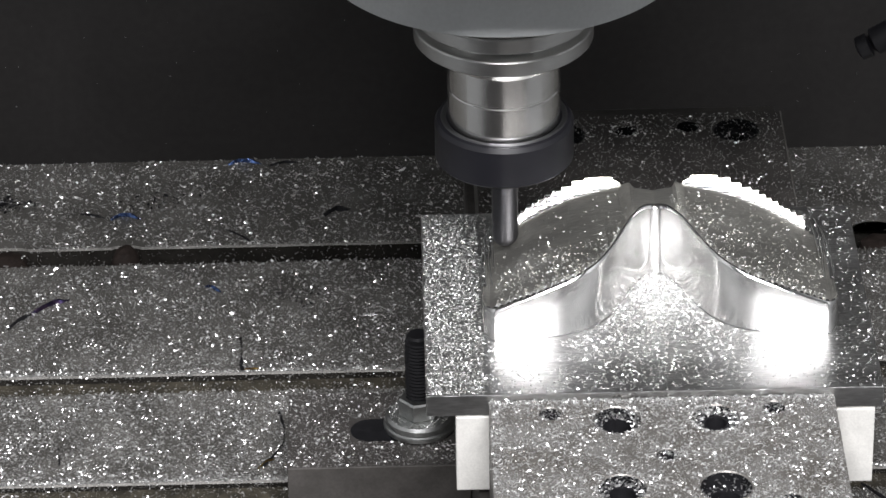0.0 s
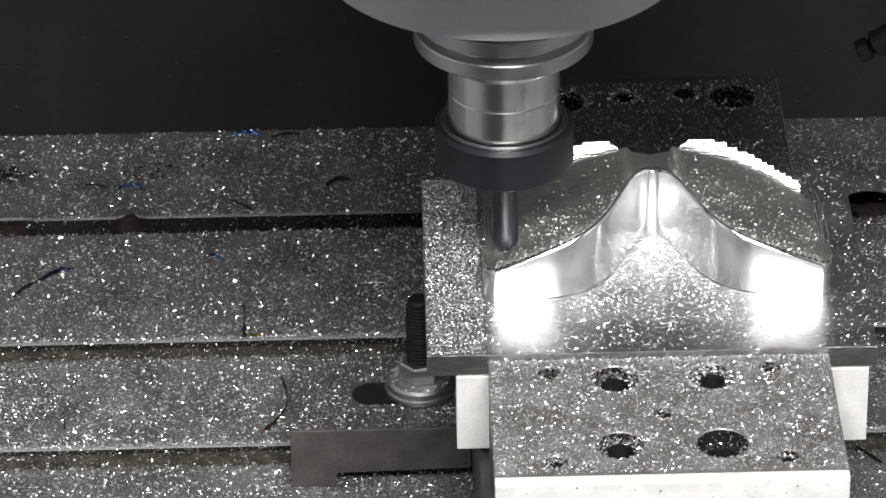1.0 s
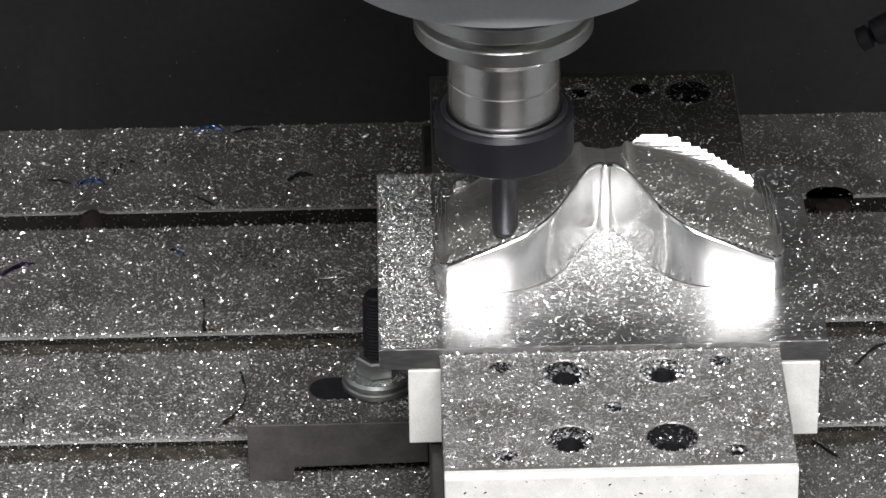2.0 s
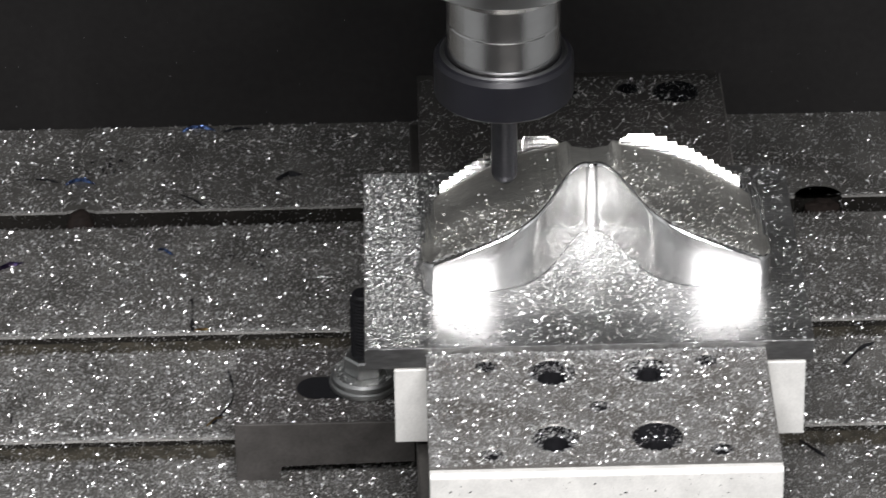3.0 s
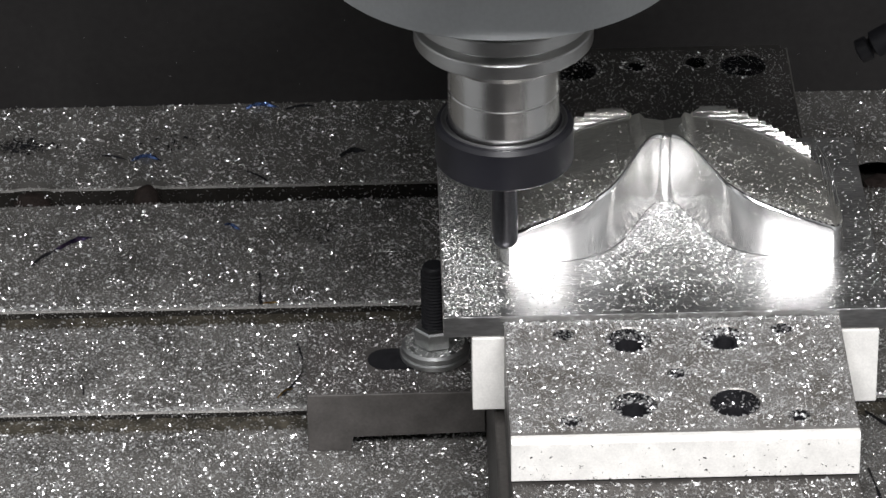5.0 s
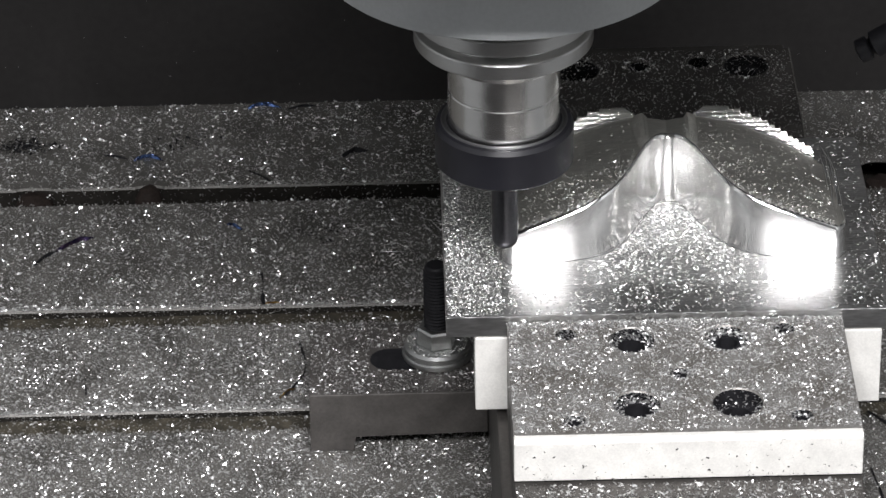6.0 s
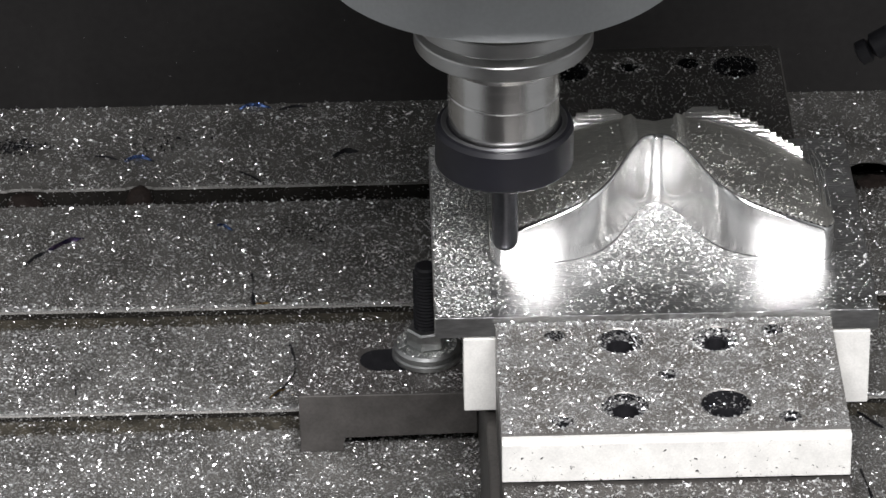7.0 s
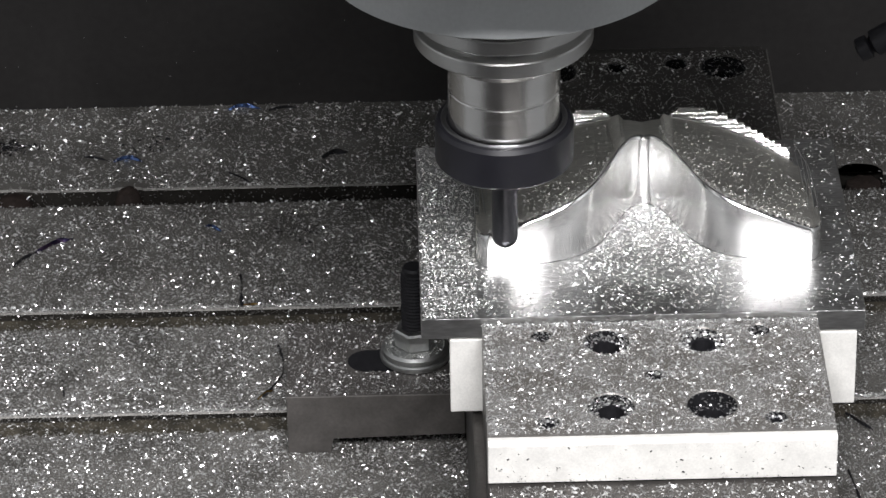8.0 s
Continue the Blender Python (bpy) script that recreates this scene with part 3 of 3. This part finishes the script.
    xs, ys = clumpy(9000, 13, 133, -420, -357, 12, 0.5, 6)
    carried.append(flakes("body_chips", CH + "vise body", xs, ys, np.full(len(xs), 119.5), 0.75))
    xs, ys = clumpy(26000, -9.3, 150.5, -278, -154.5, 14, 0.5, 8)
    fy = np.array([front_y(x) for x in xs])
    ry = np.array([rear_y(x) + 3 for x in xs])
    on = (xs > 10.5) & (xs < 139.5) & (ys > fy - 0.8) & (ys < ry)
    clean = (abs(xs - 75) > 34) & (abs(xs - 75) < 60) & (ys > -263) & (ys < fy) & (rng.random(len(xs)) < 0.75)
    on |= clean
    left = rng.random(len(xs)) < np.where(xs < 20, 0.85, np.where(xs > 138, 0.24, 0.46))
    ok = ~on & left
    carried.append(flakes("plate_chips", CH + "plate", xs[ok], ys[ok], np.full(ok.sum(), 140.0), 0.46, along=0.75, upright=0.7))
    n = 9000
    xs, ys = rng.uniform(-9.4, 11.0, n), rng.uniform(-278, -155, n)
    carried.append(flakes("plate_chips", CH + "side of the plate", xs, ys, np.full(n, 140.0), 0.36))
    n = 7000
    xs, ys = 75 + rng.normal(0, 18, n), np.zeros(n)
    ys = np.array([front_y(x) for x in xs]) - 0.8 - rng.exponential(19, n)
    ok = (ys > -276) & (abs(xs - 75) < 38)
    carried.append(flakes("valley_chips", CH + "floor before the boss", xs[ok], ys[ok], np.full(ok.sum(), 140.0), 0.46, along=0.75, upright=0.7))
    n = 900
    d = rng.uniform(13, 59, n) * rng.choice([-1, 1], n)
    xs = 75 + d
    ys = np.array([front_y(x) for x in xs]) + 3.2 + rng.exponential(1.3, n)
    carried.append(flakes("rim_chips", CH + "front rim of the boss", xs, ys, np.array([top_z(x, y) for x, y in zip(xs, ys)]), 0.5))
    xs, ys = clumpy(8500, 16, 135, -243, -184, 14, 0.8, 19)
    ok = np.array([(abs(x - 75) > 6) and (front_y(x) + 3.4 < y < rear_y(x) - 4) for x, y in zip(xs, ys)])
    xs, ys = xs[ok], ys[ok]
    keep = ((xs > 75) | (ys < -212) | (rng.random(len(xs)) < 0.3)) & (rng.random(len(xs)) < np.clip(1.2 - (np.array([y - front_y(x) for x, y in zip(xs, ys)])) / 45, 0.25, 1))
    xs, ys = xs[keep], ys[keep]
    carried.append(flakes("boss_chips", CH + "milled lobes", xs, ys, np.array([top_z(x, y) for x, y in zip(xs, ys)]), 0.42))
    xs, ys = clumpy(4200, -63, 7.5, -154.5, -102.5, 10, 0.5, 10)
    ok = ~((abs(ys + 129.5) < 8.2) & (xs > -39) & (xs < 2))
    xs, ys = xs[ok], ys[ok]
    carried.append(flakes("clamp_chips", CH + "clamp", xs, ys, np.full(len(xs), 27.02), 0.65))


strew()


def ribbon(points, width, lift=0.7):
    """A curled sliver: a thin strip along the points that twists and rises in its middle."""
    bm = bmesh.new()
    n = 14
    src = np.array(points, float)
    t = np.linspace(0, len(src) - 1, n)
    px, py = np.interp(t, range(len(src)), src[:, 0]), np.interp(t, range(len(src)), src[:, 1])
    rows = []
    for k in range(n):
        s = k / (n - 1)
        a = math.atan2(py[min(k + 1, n - 1)] - py[max(k - 1, 0)], px[min(k + 1, n - 1)] - px[max(k - 1, 0)])
        w = width * (0.35 + 0.65 * math.sin(math.pi * (0.1 + 0.8 * s)))
        tw = 0.5 + 1.1 * math.sin(s * 4.0)
        z = 0.35 + lift * math.sin(math.pi * s)
        dx, dy, dz = -math.sin(a) * math.cos(tw) * w / 2, math.cos(a) * math.cos(tw) * w / 2, math.sin(tw) * w / 2
        rows.append([(px[k] + dx, py[k] + dy, max(0.05, z + dz)), (px[k], py[k], z + 0.25 * w), (px[k] - dx, py[k] - dy, max(0.05, z - dz))])
    vs = [[bm.verts.new(p) for p in r] for r in rows]
    for a, b in zip(vs, vs[1:]):
        for k in range(2):
            bm.faces.new((a[k], a[k + 1], b[k + 1], b[k]))
    return bm


def swarf():
    blue, dark = "curled blue heat-tinted steel sliver lying on the table", "thin black burnt sliver lying on the table"
    kinds = [
        (M_BLUE, blue, 2.0, [(-145, 82.6), (-140.1, 85.3), (-135.8, 84.8), (-131.5, 81.6)]),
        (M_BLUE, blue, 2.0, [(-94.2, 128.4), (-89.6, 131), (-84.3, 130.5), (-79, 128)]),
        (M_BLUE, blue, 1.6, [(-101.5, 24.9), (-98.5, 22.9), (-94.6, 19.4)]),
        (M_PURPLE, "long purple-blue curled steel sliver lying on the table", 2.6, [(-175, 5.0), (-170, 9.5), (-164.8, 13.8), (-159.5, 16.0)]),
        (M_BLACKC, dark, 1.8, [(-184, -6.5), (-180, -0.5), (-174.5, 5.5)]),
        (M_BLACKC, dark, 2.4, [(-85.8, -17.0), (-84.7, -26.3), (-85.2, -35), (-84.2, -43)]),
        (M_BLACKC, dark, 2.2, [(-68.8, -74.3), (-66.2, -87.5), (-66.4, -98.4), (-69.5, -104.7), (-74.5, -114.0)]),
        (M_BLACKC, dark, 3.0, [(-51, 81.8), (-45.8, 86.2), (-39.5, 86.6)]),
        (M_BLACKC, dark, 1.0, [(-157.5, -96.8), (-156.9, -103), (-156.3, -110)]),
        (M_BLACKC, dark, 1.4, [(-76, 126.6), (-69, 128.6), (-62.5, 129.0)]),
        (M_BLACKC, dark, 1.2, [(-158.5, 87.6), (-153, 85.4), (-147.5, 83.6)]),
        (M_BLACKC, dark, 1.1, [(-93, 71), (-86, 64), (-83, 61)]),
        (M_GOLD, "short straw-yellow heat-tinted sliver lying on the table", 1.3, [(-76.5, -115.5), (-73.6, -111.5), (-70.2, -108.5)]),
        (M_GOLD, "short straw-yellow heat-tinted sliver lying on the table", 0.9, [(-83.6, -41.6), (-80.5, -42.4), (-77.0, -41.2)]),
        (M_BLACKC, dark, 1.2, [(-60.5, -74), (-59.0, -81), (-58.8, -86)]),
        (M_BLACKC, dark, 2.0, [(186, -80), (194, -69), (201, -63)]),
        (M_BLACKC, dark, 1.6, [(163, -135), (168, -143), (173, -148)]),
        (M_BLACKC, dark, 1.6, [(160, -176), (161.5, -190), (163, -200)]),
    ]
    for mat, label, width, pts in kinds:
        ob = part("steel_sliver", ribbon(pts, width), mat, None, smooth=True)
        carried.append(tagged(ob, label, "metal sliver", "steel slivers on the table"))
    curl = "pale springy aluminium thread lying among the chips"
    for pts in ([(-33, 4, 0.4), (-27, 2, 2.5), (-20, -2, 0.6)], [(-36, -2, 0.4), (-31, -3, 1.4), (-24, -2, 0.5)], [(-17, 27, 0.4), (-12, 22, 1.6), (-7.9, 15, 0.4)], [(-170, 60, 0.3), (-167, 56, 1.2), (-165, 52, 0.3)]):
        ob = part("aluminium_thread", tube(pts, 0.16, 6), M_CHIP, None, smooth=True)
        carried.append(tagged(ob, curl, "metal sliver", "pale threads"))
    for x, r, y, top in ((-137.0, 6.6, 54.4, 2.2), (-188.0, 8.4, 52.4, 1.0), (190.0, 8.5, 52.0, 0.3)):
        prof = [(0, -24), (r, -24), (r, -7), (r * 0.97, -4.0), (r * 0.86, -1.6), (r * 0.62, top - 0.9), (r * 0.3, top - 0.2), (0, top)]
        ob = part("slot_plug", turned(prof, x, y, 20), M_PLUG, None, smooth=True)
        for v in ob.data.vertices:
            v.co += 0.0011 * noise.noise_vector(v.co * 260)
        carried.append(tagged(ob, "dark rusty plug lodged in the table slot", "plug", "plugs in the slot"))
    n = 130
    xs, ys = -188 + rng.normal(0, 5, n), 53 + rng.normal(0, 2.4, n)
    carried.append(flakes("plug_chips", CH + "plug in the slot", xs, ys, np.where(abs(xs + 188) < 7, -1.0, -8.0), 0.7))
    n = 1300
    xs, zs = rng.uniform(-215, 225, n), -0.8 - 11 * rng.random(n)
    carried.append(flakes("slot_wall_chips", CH + "oily wall of the rear slot", xs, np.full(n, 57.9), zs, 0.5))
    for y, n in ((-44.4, 1300), (-124.0, 2200)):
        xs, zs = clumpy(n, -215, 225, -3.4, -0.2, 12, 0.8, y)
        ok = ~((xs > 8) & (xs < 137))
        carried.append(flakes("slot_wall_chips", CH + "oily wall of a slot", xs[ok], y - 0.7 * rng.random(ok.sum()), zs[ok], 0.55))
    for cx, cy, sx, sy, n in ((-195, 97, 7, 3.2, 420), (-126, 97, 9, 4, 110), (-60, 16, 8, 5, 90)):
        xs, ys = cx + rng.normal(0, sx, n), cy + rng.normal(0, sy, n)
        carried.append(flakes("oily_swarf", "dark clot of oily swarf lying on the table", xs, ys, np.full(n, 0.1), 1.0, M_BLACKC))
    n = 70
    xs, zs = rng.uniform(-240, 250, n), rng.uniform(-250, -95, n)
    ob = flakes("cover_chips", "few tiny chips stuck to the black cover", xs, np.full(n, 419.9), zs, 0.45)
    spots = np.array([(-162.4, -118.4), (-126.7, -127.9), (-64.1, -174.6), (-143.9, -184.2), (-23.1, -187.2), (196.8, -137.6), (228.5, -150.5), (-223.2, -159.4), (-227.7, -135), (-221, -135.2), (-136.1, -134.5), (197, -166.4)])
    flakes("cover_chips", "bright chips stuck to the black cover", spots[:, 0], np.full(len(spots), 419.6), spots[:, 1], 1.3)
    n = 150
    xs, zs = rng.uniform(13, 133, n), 121 + 15 * rng.random(n) ** 2.6
    dirt = flakes("face_dirt", "dark oily specks clinging to the bright front plate", xs, np.full(n, -356.25), zs, 0.6, M_BLACKC)
    carried.append(dirt)


swarf()


# ---- what moves ----
TABLE_ROWS = [
    (0.0, -0.78, -51.76), (0.1, -0.4, -49.4), (0.2, -0.1, -47.0), (0.3, 0.1, -44.6), (0.4, 0.2, -42.3), (0.5, 0.0, -39.7), (0.6, 0.0, -37.0), (0.7, 0.0, -34.3), (0.8, 0.05, -31.6), (0.9, 0.05, -28.8),
    (1.0, -0.1, -25.6), (1.1, -0.2, -23.2), (1.2, -0.4, -20.9), (1.3, -1.0, -19.3), (1.4, -2.2, -18.6), (1.5, -4.43, -18.5), (1.6, -6.9, -18.9), (1.7, -9.5, -19.4), (1.8, -12.1, -19.9), (1.9, -14.6, -20.4), (2.0, -17.2, -20.9),
    (2.1, -19.6, -21.9), (2.2, -21.96, -23.1), (2.4, -26.5, -25.4), (2.6, -30.5, -27.5), (2.75, -32.0, -28.2), (2.9, -29.0, -26.0), (3.1, -14.0, -13.5), (3.3, -1.6, -3.7), (3.4, 1.74, 0.17),
    (3.5, 1.74, 0.17), (3.6, 1.8, 0.15), (3.7, 2.0, 0.1), (3.8, 3.4, 0.1), (3.9, 4.5, 0.1), (4.0, 5.03, 0.07), (4.1, 4.7, 0.05), (4.2, 2.6, 0.0), (4.3, 0.9, 0.0), (4.4, 0.3, 0.0), (4.5, 0.0, 0.0), (4.6, 2.2, -0.1), (4.7, 4.2, -0.2),
    (4.85, 6.0, -0.2), (5.0, 6.2, -0.2), (5.2, 3.2, -0.2), (5.35, -0.4, -0.2), (5.5, -1.1, -0.2), (5.65, 1.9, -0.2),
    (5.8, 5.2, -0.2), (5.9, 6.6, -0.2), (6.0, 7.22, -0.22), (6.1, 7.3, -0.3), (6.2, 6.2, -0.3), (6.3, 4.3, -0.4), (6.4, 1.2, -0.45), (6.5, -1.29, -0.49), (6.6, -2.1, -0.5), (6.7, -2.6, -0.5), (6.8, -1.8, -0.55), (6.9, 0.5, -0.6),
    (7.0, 3.04, -0.64), (7.1, 5.4, -0.62), (7.2, 6.8, -0.6), (7.3, 6.4, -0.6), (7.4, 3.4, -0.6), (7.5, 0.6, -0.6), (7.6, -0.6, -0.7), (7.7, -2.0, -0.8), (7.8, -3.1, -0.9), (7.9, -2.8, -1.0), (8.0, -1.85, -1.1),
]
HEAD_ROWS = [
    (0.0, 1.2), (0.5, 0.9), (0.8, 0.2), (1.0, -0.2), (1.2, -0.1), (1.4, 0.5), (1.5, 1.3), (1.6, 2.2), (1.7, 3.2), (1.8, 4.0), (1.9, 4.3), (2.0, 4.8), (2.1, 5.5), (2.2, 7.2), (2.4, 9.6), (2.6, 12.6), (2.7, 15.0), (2.85, 27.5),
    (3.3, 27.5), (3.42, 27.5), (3.5, 20.0), (3.58, 1.0), (3.64, 0.0), (4.5, 0.0), (6.0, 0.0), (6.5, -0.2), (7.0, -0.9), (7.5, -0.3), (8.0, 0.5),
]


def motions():
    rows = [(t, pose(x * MM, y * MM, 0)) for t, x, y in TABLE_ROWS]
    for ob in carried:
        walk(ob, rows)
    head = [(t, pose(0, 0, z * MM)) for t, z in HEAD_ROWS]
    for ob, spins in head_things:
        if not spins:
            walk(ob, head)
            continue
        turns = []
        for k in range(81):
            z = float(np.interp(k / 10, [t for t, _ in HEAD_ROWS], [h for _, h in HEAD_ROWS]))
            turns.append((k / 10, pose(SX * MM, SY * MM, z * MM, 0, 0, 80 * k)))
        walk(ob, turns)


motions()
